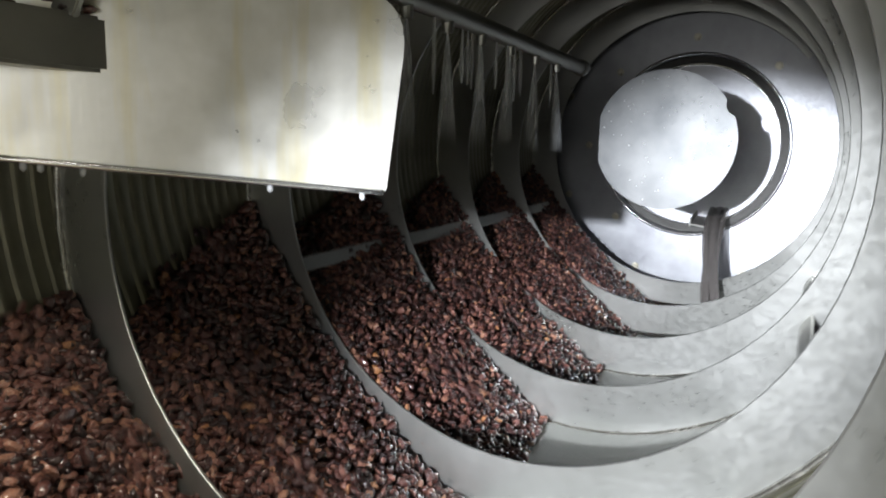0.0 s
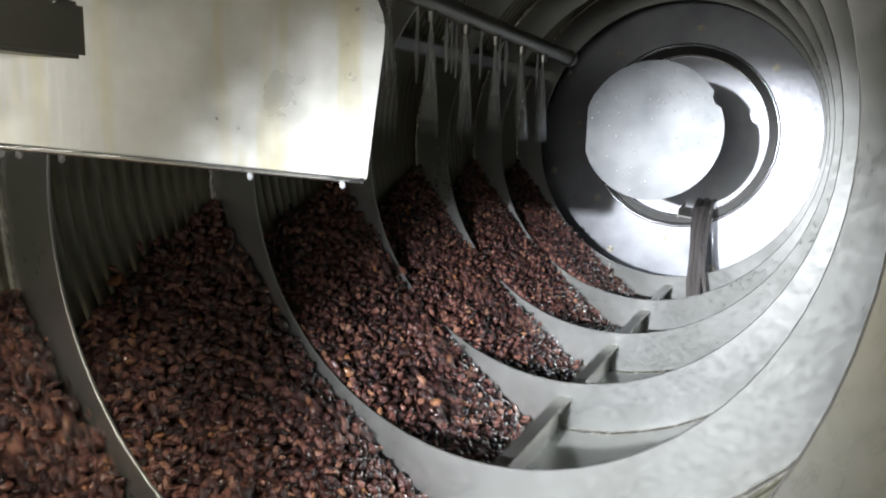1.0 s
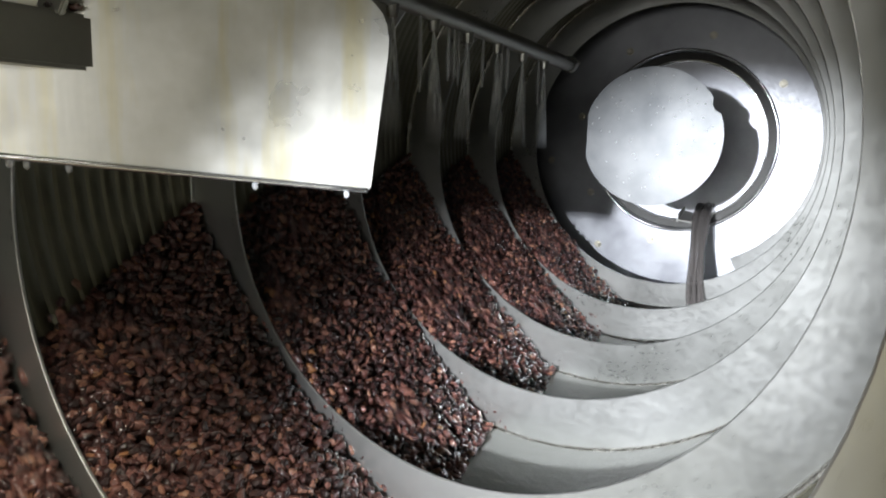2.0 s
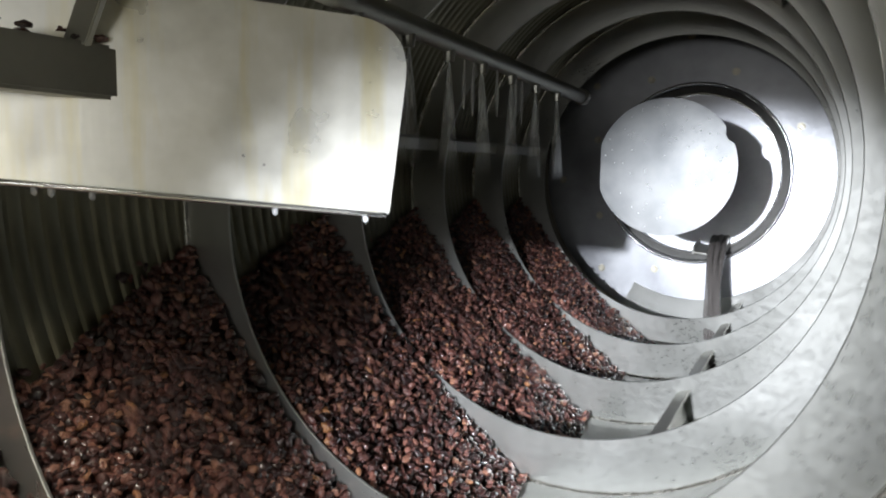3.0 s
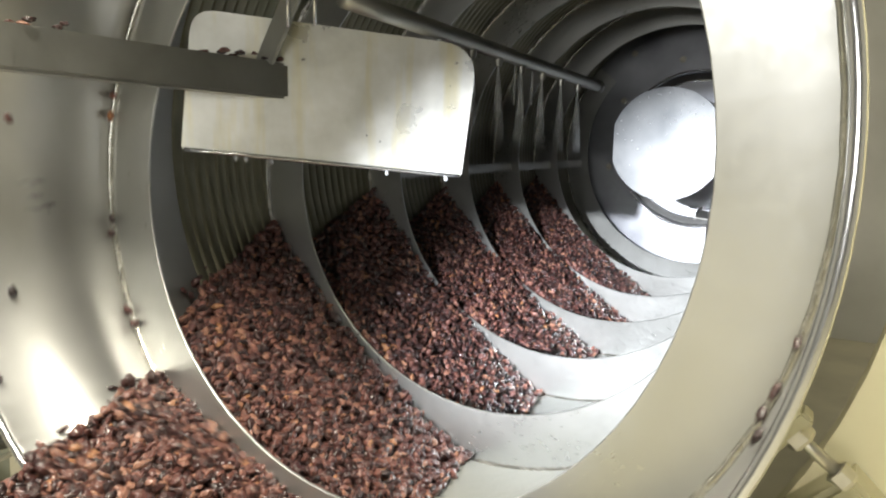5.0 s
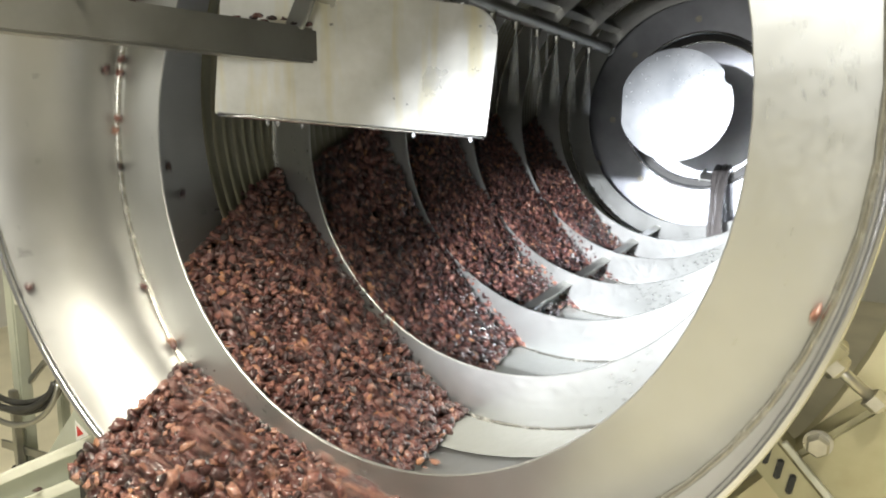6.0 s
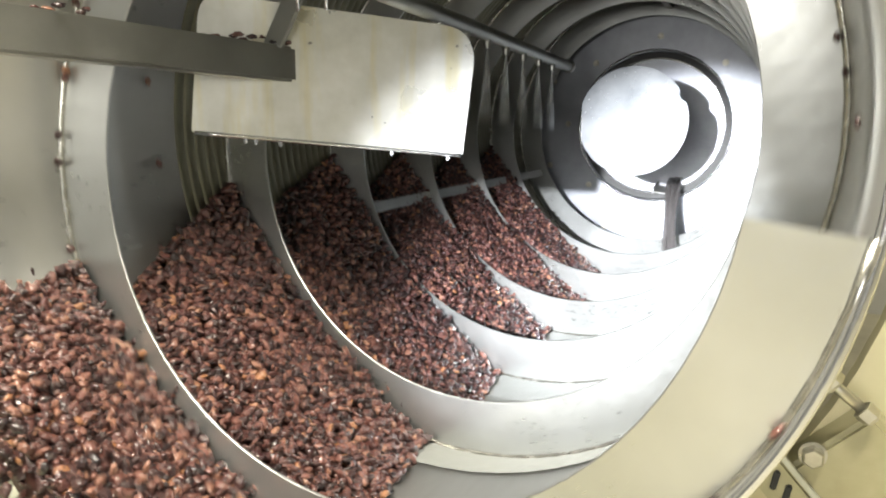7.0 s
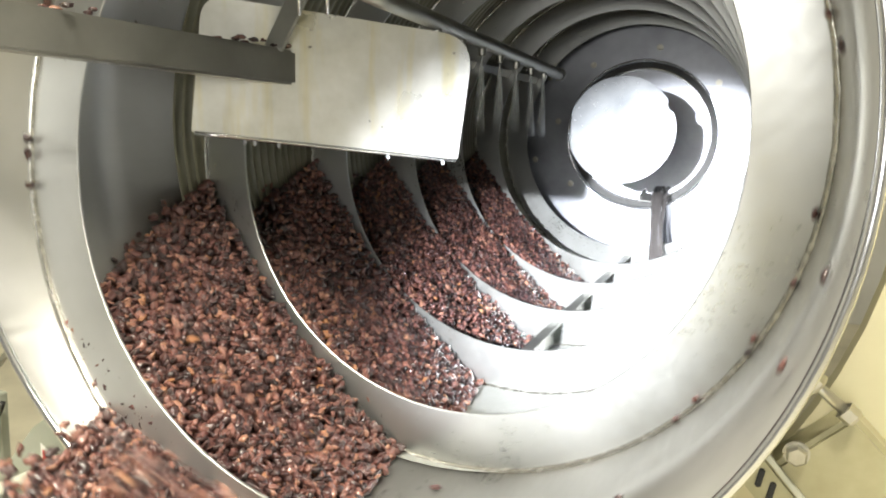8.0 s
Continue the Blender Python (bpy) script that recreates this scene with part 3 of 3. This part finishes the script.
def build_heap(k, seed, shapes, count, lo=0.0, hi=1.0, singles=0):
    rng = random.Random(seed)
    heap = tagged(new("raisin_heap"), "heap of wet dark red-brown raisins tumbling against the flight", "raisin heap", "heaps between the turns of the flight")
    bm = bmesh.new()
    NS, NW = 22, 8
    top = [[bm.verts.new(heap_point(i / NS, j / NW, k, -0.006, lo, hi)[0]) for j in range(NW + 1)] for i in range(NS + 1)]
    low = []
    for i in range(NS + 1):
        line = []
        for j in range(NW + 1):
            w = lo + (hi - lo) * j / NW
            ta, tb = heap_ends(w, k)
            deg = ta + (tb - ta) * i / NS
            ya, yb = flight_y(deg, k - 1) + 0.008, flight_y(deg, k) - 0.006
            line.append(bm.verts.new(polar(R - 0.0035, deg, ya + (yb - ya) * w)))
        low.append(line)
    for g in (top, low):
        for i in range(NS):
            for j in range(NW):
                bm.faces.new((g[i][j], g[i + 1][j], g[i + 1][j + 1], g[i][j + 1]))
    for j in (0, NW):
        for i in range(NS):
            bm.faces.new((top[i][j], top[i + 1][j], low[i + 1][j], low[i][j]))
    for i in (0, NS):
        for j in range(NW):
            bm.faces.new((top[i][j], top[i][j + 1], low[i][j + 1], low[i][j]))
    part("core", bm, PULP, heap, "", True)
    places = []
    for i in range(count):
        s = rng.uniform(-0.015, 1.03)
        w = rng.random()
        p, n = heap_point(min(max(s, 0), 1), w, k, rng.uniform(-0.004, 0.004), lo, hi)
        if s < 0 or s > 1:
            p += Vector((0.01, 0, 0.004)) * rng.random()
        places.append((p, n))
    for i in range(count // 4):
        s, dip = rng.random(), rng.random()
        p, n = heap_point(s, 0.0, k, 0.0, lo, hi)
        r = math.hypot(p.x, p.z)
        f = 1 + (R - 0.006 - r) / r * dip
        places.append((Vector((p.x * f, p.y - 0.001 + 0.004 * rng.random(), p.z * f)), Vector((0, -1, 0))))
    scatter("raisins", places, shapes, rng, heap)
    for i in range(singles):
        p, n = heap_point(rng.uniform(0.03, 0.97), rng.random(), k, 0.005, lo, hi)
        q = n.to_track_quat("Z", "Y").to_matrix().to_4x4()
        ob = new("raisin", SINGLE[rng.randrange(len(SINGLE))])
        ob.parent = heap
        ob.matrix_basis = Matrix.Translation(p) @ q @ Euler((rng.gauss(0, 0.4), rng.gauss(0, 0.4), rng.uniform(0, 6.28))).to_matrix().to_4x4()
    return heap


def single_mesh(i):
    me = bpy.data.meshes.new("raisin")
    v, f = FINE[i]
    me.from_pydata(v.tolist(), [], f.tolist())
    for p in me.polygons:
        p.use_smooth = True
    me.materials.append(RAISIN)
    return me


SINGLE = [single_mesh(i) for i in range(8)]



def build_batches(heap, k, seed, count):
    """Patches of raisins that slide down the face of the heap and are carried up again along the drum wall."""
    rng = random.Random(seed)
    out = []
    for i in range(count):
        w = rng.uniform(0.10, 0.90) if k else rng.uniform(0.38, 0.95)
        places = []
        for j in range(46):
            places.append((Vector((rng.gauss(0, 0.024), rng.gauss(0, 0.017), rng.uniform(-0.004, 0.003))), Vector((0, 0, 1))))
        ob = scatter("raisin_batch", places, FINE if k < 3 else PLAIN, rng, heap)
        loop = []
        for j in range(27):
            if j <= 10:
                s = 0.04 + 0.90 * j / 10
                p, n = heap_point(s, w, k, 0.004)
            else:
                ta, tb = heap_ends(w, k)
                t = (j - 10) / 16
                deg = tb + (ta - tb) * (0.06 + 0.90 * t)
                p = polar(R - 0.014, deg, 0)
                p.y = flight_y(deg, k - 1) + 0.008 + (PITCH - 0.014) * w
                n = Vector((0.66, 0, 0.75)).normalized()
            m = Matrix.Translation(p) @ n.to_track_quat("Z", "X").to_matrix().to_4x4()
            loop.append(m)
        out.append((ob, loop, rng.uniform(0, 27)))
    return out


# heaps that stay inside the drum while the flight pushes them towards the outlet
HEAPS = [build_heap(1, 101, FINE, 3700, singles=90), build_heap(2, 102, FINE, 3200, singles=40)]
HEAPS += [build_heap(k, 100 + k, PLAIN, 2900) for k in (3, 4, 5)]
BATCHES = [b for i, h in enumerate(HEAPS) for b in build_batches(h, i + 1, 800 + i, 13)]
# patches that slide quickly over the face of the first heap
POUR = tagged(new("raisin_heap"), "raisins pouring down the face of the heap at the outlet", "raisin heap", "heaps between the turns of the flight")
POURING = build_batches(POUR, 0, 850, 30)
# the first heap leaves over the rim, slice by slice
SLICES = [build_heap(0, 200 + i, FINE, 640, i / 7, (i + 1) / 7, singles=20) for i in range(7)]


def build_clump(seed):
    rng = random.Random(seed)
    clump = tagged(new("raisin_clump"), "loose clump of wet raisins going over the rim", "raisins", "raisins falling at the outlet")
    s, w = rng.uniform(0.35, 0.95), rng.uniform(0.0, 0.55)
    centre, n = heap_point(s, w, 0, 0.006)
    places = [(Vector((rng.gauss(0, 0.020), rng.gauss(0, 0.014), rng.gauss(0, 0.024))), Vector((rng.gauss(0, 1), rng.gauss(0, 1), rng.gauss(0, 1))).normalized()) for i in range(15)]
    scatter("raisins", places, FINE, rng, clump)
    return clump, centre, w


CLUMPS = [build_clump(300 + i) for i in range(96)]


def stuck_raisins():
    """Raisins that stick to the shell and the first turns of the flight and go round with the drum."""
    rng = random.Random(77)
    out = []
    for i in range(64):
        deg = rng.uniform(-250, 70) if i > 9 else rng.uniform(-130, -60)
        if i > 40:
            deg = rng.uniform(-245, -95)
        y = flight_y(END0, -1) + PITCH * (deg - END0) / 360
        while y < 0.012:
            y += PITCH
        y = y - 0.006 if rng.random() < 0.5 else rng.uniform(0.02, 0.30)
        p = polar(R - rng.choice((0.004, 0.004, 0.008)), deg, y)
        ob = new("raisin", SINGLE[rng.randrange(8)])
        tagged(ob, "single wet raisin stuck to the drum wall", "raisin", "raisins stuck to the drum")
        n = -Vector((p.x, 0, p.z)).normalized()
        m = Matrix.Translation(p) @ n.to_track_quat("Z", "Y").to_matrix().to_4x4() @ Matrix.Rotation(rng.uniform(0, 6.28), 4, "Z")
        out.append((ob, m))
    return out


STUCK = stuck_raisins()


def bar_raisins():
    """Raisins that lie on top of the bar beside the strut."""
    rng = random.Random(31)
    for i in range(20):
        y = BAR_L / 2 - (rng.uniform(0.0, 0.10) if i < 15 else rng.uniform(0.25, 0.33))
        m = BAR_M @ Matrix.Translation((rng.uniform(-0.02, 0.022), y, 0.0215 + 0.004 + (0.006 if i % 5 == 0 else 0))) @ Matrix.Rotation(rng.uniform(0, 6.28), 4, "Z")
        ob = new("raisin", SINGLE[rng.randrange(8)])
        ob.matrix_basis = m
        tagged(ob, "single raisin lying on the support bar", "raisin", "raisins on the bar")


bar_raisins()


def build_drips():
    """Drops that fall from the guard and the pipe into the drum."""
    rng = random.Random(55)
    out = []
    for i in range(14):
        bm = bmesh.new()
        L = rng.uniform(0.05, 0.10)
        tube(bm, [(0, 0, -L / 2), (0, 0, -L / 6), (0, 0, L / 2)], [0.0010, 0.0028, 0.0010], 6)
        ob = tagged(part("water_drop", bm, DRIP, None, "", True), "long falling drop of water", "water drop", "falling drops")
        x, y = -0.084 + rng.uniform(-0.004, 0.004), rng.uniform(0.45, 1.08)
        out.append((ob, x, y, rng.uniform(0.1, 7.4)))
    return out


DRIPS = build_drips()


# ------------------------------------------------------------ outside the drum
def bar_between(bm, a, b, w, d):
    a, b = Vector(a), Vector(b)
    e = b - a
    box(bm, w, d, e.length, Matrix.Translation((a + b) / 2) @ e.to_track_quat("Z", "Y").to_matrix().to_4x4(), min(w, d) * 0.12)


def build_bracket():
    br = tagged(new("roller_bracket"), "cream painted bracket with slots, bolt and adjusting screw", "bracket")
    bm = bmesh.new()
    m = pose(0.420, 0.120, -0.240, 0, 45, 0)
    box(bm, 0.085, 0.036, 0.075, m, 0.004)
    part("body", bm, SHADED_CREAM, br)
    bm = bmesh.new()
    bar_between(bm, (0.346, 0.116, -0.228), (0.412, 0.116, -0.300), 0.030, 0.028)
    arm = part("slotted_arm", bm, SHADED_CREAM, br)
    bm = bmesh.new()
    bar_between(bm, (0.3615, 0.0995, -0.222), (0.4005, 0.0995, -0.265), 0.004, 0.004)
    part("edge_rib", bm, PALE, arm, "pale raised edge rib")
    # slots aren't cut: solid black insets give the shade of the holes
    for x, z in ((0.3516, -0.2335), (0.3598, -0.2428), (0.3682, -0.2520)):
        bm = bmesh.new()
        box(bm, 0.0045, 0.004, 0.015, pose(x, 0.1005, z, 0, 10), 0.001)
        part("slot", bm, DARK, br, "dark slot")
    bm = bmesh.new()
    hexagon(bm, 0.0078, 0.009, pose(0.382, 0.098, -0.2175, 90))
    bmesh.ops.create_cone(bm, cap_ends=True, segments=24, radius1=0.0092, radius2=0.0092, depth=0.002, matrix=pose(0.382, 0.098, -0.2175, 90))
    part("bolt", bm, BOLT_STEEL, br)
    a, b = Vector((0.3865, 0.092, -0.1600)), Vector((0.4095, 0.092, -0.1785))
    d = (b - a).normalized()
    q = Matrix.Translation(a) @ d.to_track_quat("Z", "Y").to_matrix().to_4x4()
    bm = bmesh.new()
    tube(bm, [a - d * 0.012, b], 0.0040, 14)
    screw = part("adjusting_screw", bm, BOLT_STEEL, br, "", True)
    bm = bmesh.new()
    hexagon(bm, 0.0095, 0.010, q @ pose(0, 0, -0.004))
    part("lock_nut", bm, BOLT_STEEL, screw)
    bm = bmesh.new()
    hexagon(bm, 0.0075, 0.010, q @ pose(0, 0, (b - a).length - 0.002))
    part("screw_head", bm, BOLT_STEEL, screw)
    bm = bmesh.new()
    box(bm, 0.018, 0.030, 0.010, q @ pose(0, 0, -0.006), 0.002)
    part("screw_block", bm, SHADED_CREAM, br)
    return br


build_bracket()


def build_left():
    tray = tagged(new("discharge_chute"), "pale grey-green discharge chute with a raised rail below the outlet", "chute")
    bm = bmesh.new()
    box(bm, 0.86, 0.46, 0.006, pose(-0.06, -0.14, -0.66, 10, 0, 0), 0.001)
    part("bottom", bm, GREY_GREEN, tray)
    a, b = Vector((-0.657, 0.025, -0.527)), Vector((-0.385, 0.10, -0.392))
    drop = Vector((0.004, -0.004, -0.042))
    bm = bmesh.new()
    bar_between(bm, a, b, 0.016, 0.012)
    part("edge_rail", bm, PALE, tray, "pale worn edge rail")
    bm = bmesh.new()
    bar_between(bm, a + drop, b + drop - Vector((0.012, 0.003, 0.006)), 0.013, 0.012)
    part("edge_rail", bm, PALE, tray, "pale worn edge rail")
    bm = bmesh.new()
    f = [a + Vector((0, 0.006, 0)), b + Vector((0, 0.006, 0)), b + Vector((0.0, 0.006, -0.26)), a + Vector((0, 0.006, -0.13))]
    front, back = [bm.verts.new(v) for v in f], [bm.verts.new(v + Vector((0, 0.004, 0))) for v in f]
    bm.faces.new(front)
    bm.faces.new(back)
    for i in range(4):
        bm.faces.new((front[i], front[(i + 1) % 4], back[(i + 1) % 4], back[i]))
    part("side", bm, GREY_GREEN, tray)
    bm = bmesh.new()
    box(bm, 0.050, 0.010, 0.10, pose(-0.366, 0.092, -0.448, 0, 0, 15), 0.002)
    part("end_plate", bm, DARK, tray, "dark end plate")
    for p, q in ((0.36, 0.0), (0.74, -0.3)):
        c = a + (b - a) * p + drop * 0.82 + Vector((0, -0.008, 0.004))
        ob = new("raisin", SINGLE[int(8 * p)])
        ob.matrix_basis = Matrix.Translation(c) @ Matrix.Rotation(q, 4, "Y")
        tagged(ob, "single raisin caught on the chute's rail", "raisin", "raisins on the chute")
    sign = tagged(new("warning_label"), "small red and white triangular warning label", "label")
    for size, off, mat, nm in ((0.016, 0.0, WHITE, "border"), (0.008, -0.001, RED, "field")):
        bm = bmesh.new()
        f = [bm.verts.new((-0.408 + size * math.cos(t), 0.102 + off, -0.386 + size * math.sin(t))) for t in (math.pi / 2 + 0.5, math.pi / 2 + 2.594, math.pi / 2 + 4.689)]
        g = [bm.verts.new(v.co + Vector((0, 0.0008, 0))) for v in f]
        bm.faces.new(f)
        bm.faces.new(g)
        for i in range(3):
            bm.faces.new((f[i], f[(i + 1) % 3], g[(i + 1) % 3], g[i]))
        part(nm, bm, mat, sign)
    stand = tagged(new("side_stand"), "grey-green steel stand plate beside the drum", "stand")
    bm = bmesh.new()
    pts = [(-0.72, -1.0), (-0.30, -1.0), (-0.36, -0.37), (-0.46, -0.35), (-0.535, -0.395), (-0.585, -0.430), (-0.668, -0.525)]
    f = [bm.verts.new((x, 0.22, z)) for x, z in pts]
    g = [bm.verts.new((x, 0.232, z)) for x, z in pts]
    bm.faces.new(f)
    bm.faces.new(g)
    for i in range(len(f)):
        j = (i + 1) % len(f)
        bm.faces.new((f[i], f[j], g[j], g[i]))
    part("plate", bm, GREY_GREEN, stand)
    rack = tagged(new("hose_rack"), "slim steel rack with legs and a diagonal brace", "rack")
    for p, q, w, mat in (((-1.235, 0.52, -1.0), (-1.205, 0.52, 0.20), 0.030, GREY_GREEN), ((-1.222, 0.49, -1.0), (-1.215, 0.49, -0.62), 0.016, BAR_STEEL),
                         ((-1.062, 0.50, -1.0), (-1.050, 0.50, -0.55), 0.020, GREY_GREEN)):
        bm = bmesh.new()
        bar_between(bm, p, q, w, w)
        part("leg", bm, mat, rack)
    bm = bmesh.new()
    bar_between(bm, (-1.225, 0.53, -0.622), (-1.00, 0.53, -0.425), 0.012, 0.012)
    part("brace", bm, BAR_STEEL, rack)
    bm = bmesh.new()
    bar_between(bm, (-1.21, 0.52, -0.415), (-0.86, 0.54, -0.36), 0.022, 0.022)
    part("cross_bar", bm, PALE, rack)
    bm = bmesh.new()
    bar_between(bm, (-1.30, 0.50, -0.772), (-1.02, 0.50, -0.764), 0.006, 0.02)
    part("lower_bar", bm, BAR_STEEL, rack)
    # dark box added where only a shaded gap shows beside the rail
    bm = bmesh.new()
    box(bm, 0.16, 0.02, 0.035, pose(-1.16, 0.49, -0.80, 0, -18), 0.003)
    part("gap_shade_block", bm, DARK, rack, "dark block for the shaded gap at the foot")
    hose = tagged(new("hose_coil"), "coil of dark rubber hose hung on the rack", "hose")
    for i, (sag, r) in enumerate(((0.058, 0.0065), (0.070, 0.0075), (0.080, 0.0065), (0.105, 0.006))):
        bm = bmesh.new()
        pts = []
        for t in range(25):
            u = math.pi * (1 + t / 24)
            x, z = math.cos(u), math.sin(u)
            pts.append((-1.15 + (0.135 + 0.006 * i) * x, 0.47 - 0.012 * (i % 2) + 0.02 * z, -0.563 + 0.01 * x + sag * z))
        tube(bm, pts, r, 10)
        part("loop", bm, RUBBER_AND_GAP if i < 3 else BAR_STEEL, hose, "", True)


build_left()


# ------------------------------------------------------------ what moves
SWAY = [(0.0, 0), (0.6, 3), (1.2, -2), (2.0, 3), (2.8, -2), (3.6, 2), (4.5, 8), (5.0, -20), (6.5, -27), (7.0, 0), (7.5, 10), (8.0, -26)]


def glide(table, t):
    for (ta, a), (tb, b) in zip(table, table[1:]):
        if t <= tb:
            f = max(0.0, (t - ta) / (tb - ta))
            return a + (b - a) * f * f * (3 - 2 * f)
    return table[-1][1]


def sway(t):
    """Angle by which the first heap is carried up the drum at a time."""
    return glide(SWAY, t)


LIFT = [(0.0, 0), (0.7, -3), (1.6, 1), (2.6, -1), (3.5, -5), (4.3, -3), (5.0, -6), (5.8, -1), (6.5, -3), (7.2, 1), (7.6, -2), (8.0, 0)]


HELD = [(0.0, -2), (0.6, -3), (1.2, -2), (1.7, 6), (2.3, -1), (3.0, -2), (3.3, 1), (3.5, 8), (3.8, 12), (4.1, 9), (4.5, -2), (5.0, -5), (5.7, -2), (6.2, 11), (6.5, 9), (6.9, -1), (7.2, 0), (8.0, 0)]


def lifted(t, held):
    """Angle by which the other heaps are carried up before they slide back; the deeper ones are held by the lifters."""
    return glide(HELD if held else LIFT, t)


def steps(dt):
    n = round(8.0 / dt)
    return [i * dt for i in range(n + 1)]


def turn(deg):
    return Matrix.Rotation(radians(deg), 4, "Y")


def motions():
    walk(drum, [(t, turn(360 * t / PERIOD)) for t in steps(0.5)])
    for ob, m in STUCK:
        walk(ob, [(t, turn(360 * t / PERIOD) @ m) for t in steps(0.5)])
    for i, heap in enumerate(HEAPS):
        walk(heap, [(t, Matrix.Translation((0, -SPEED * t, 0)) @ turn(lifted(t, i > 0) + 0.8 * math.sin(2.6 * t + 1.9 * i))) for t in steps(0.1)])

    for ob, loop, phase in BATCHES:
        rows = []
        for t in steps(0.1):
            u = (phase + 10 * t) % 27
            i, f = int(u), u - int(u)
            rows.append((t, loop[i % 27].lerp(loop[(i + 1) % 27], f)))
        walk(ob, rows)

    # the first heap slides fast in two gushes
    walk(POUR, [(t, Matrix.Translation((0, -SPEED * t, 0)) @ turn(sway(t))) for t in steps(0.1)])
    for ob, loop, phase in POURING:
        rows, u = [], phase
        for t in steps(0.1):
            i, f = int(u) % 27, u - int(u)
            rows.append((t, loop[i].lerp(loop[(i + 1) % 27], f)))
            u += 2.6 if 5.8 < t < 6.75 or t > 7.6 else 1.2
        walk(ob, rows)

    def leaving(ob, home, release, seed, spin):
        rng = random.Random(seed)
        rows = []
        vx, vy, vz = rng.uniform(-0.05, 0.12), rng.uniform(-0.35, -0.15), -0.45 if spin else 0.0
        ax = Vector((rng.gauss(0, 1), rng.gauss(0, 1), rng.gauss(0, 1))).normalized()
        for t in steps(0.1):
            ts = min(t, release)
            m = Matrix.Translation((0, -SPEED * ts, 0)) @ turn(sway(ts)) @ home
            f = max(0.0, t - release)
            f = min(f, 0.30)
            m = Matrix.Translation((vx * f, vy * f, vz * f - 4.9 * f * f)) @ m
            if spin:
                m = m @ Matrix.Rotation(spin * f, 4, ax)
            rows.append((t, m))
        walk(ob, rows)

    for i, ob in enumerate(SLICES):
        release = 4.7 + 1.0 * i
        leaving(ob, Matrix(), release, 400 + i, 0)
    for i, (ob, centre, w) in enumerate(CLUMPS):
        # most go over in two gushes, the rest one by one
        n = len(CLUMPS)
        u = (i + 0.5) / n
        release = 3.9 + 5.0 * u if u < 0.4 else 5.9 + 2.4 * (u - 0.4) if u < 0.8 else 7.65 + 1.75 * (u - 0.8)
        leaving(ob, Matrix.Translation(centre), release, 500 + i, 4.0)
    for i, ob in enumerate(SPRAYS):
        rng = random.Random(600 + i)
        p = ob.location.copy()
        walk(ob, [(t, Matrix.Translation(p) @ pose(0, 0, 0, rng.uniform(-2, 2), rng.uniform(-2, 2), 0)) for t in steps(0.2)])
    for i, ob in enumerate(STRANDS):
        rng = random.Random(700 + i)
        walk(ob, [(t, pose(rng.uniform(-0.003, 0.003), rng.uniform(-0.004, 0.004), 0)) for t in steps(0.2)])
    for ob, x, y, start in DRIPS:
        rows = []
        for t in steps(0.1):
            f = max(0.0, t - start)
            rows.append((t, Matrix.Translation((x, y, max(0.105 - 0.6 * f - 4.9 * f * f, -0.50)))))
        walk(ob, rows)


motions()
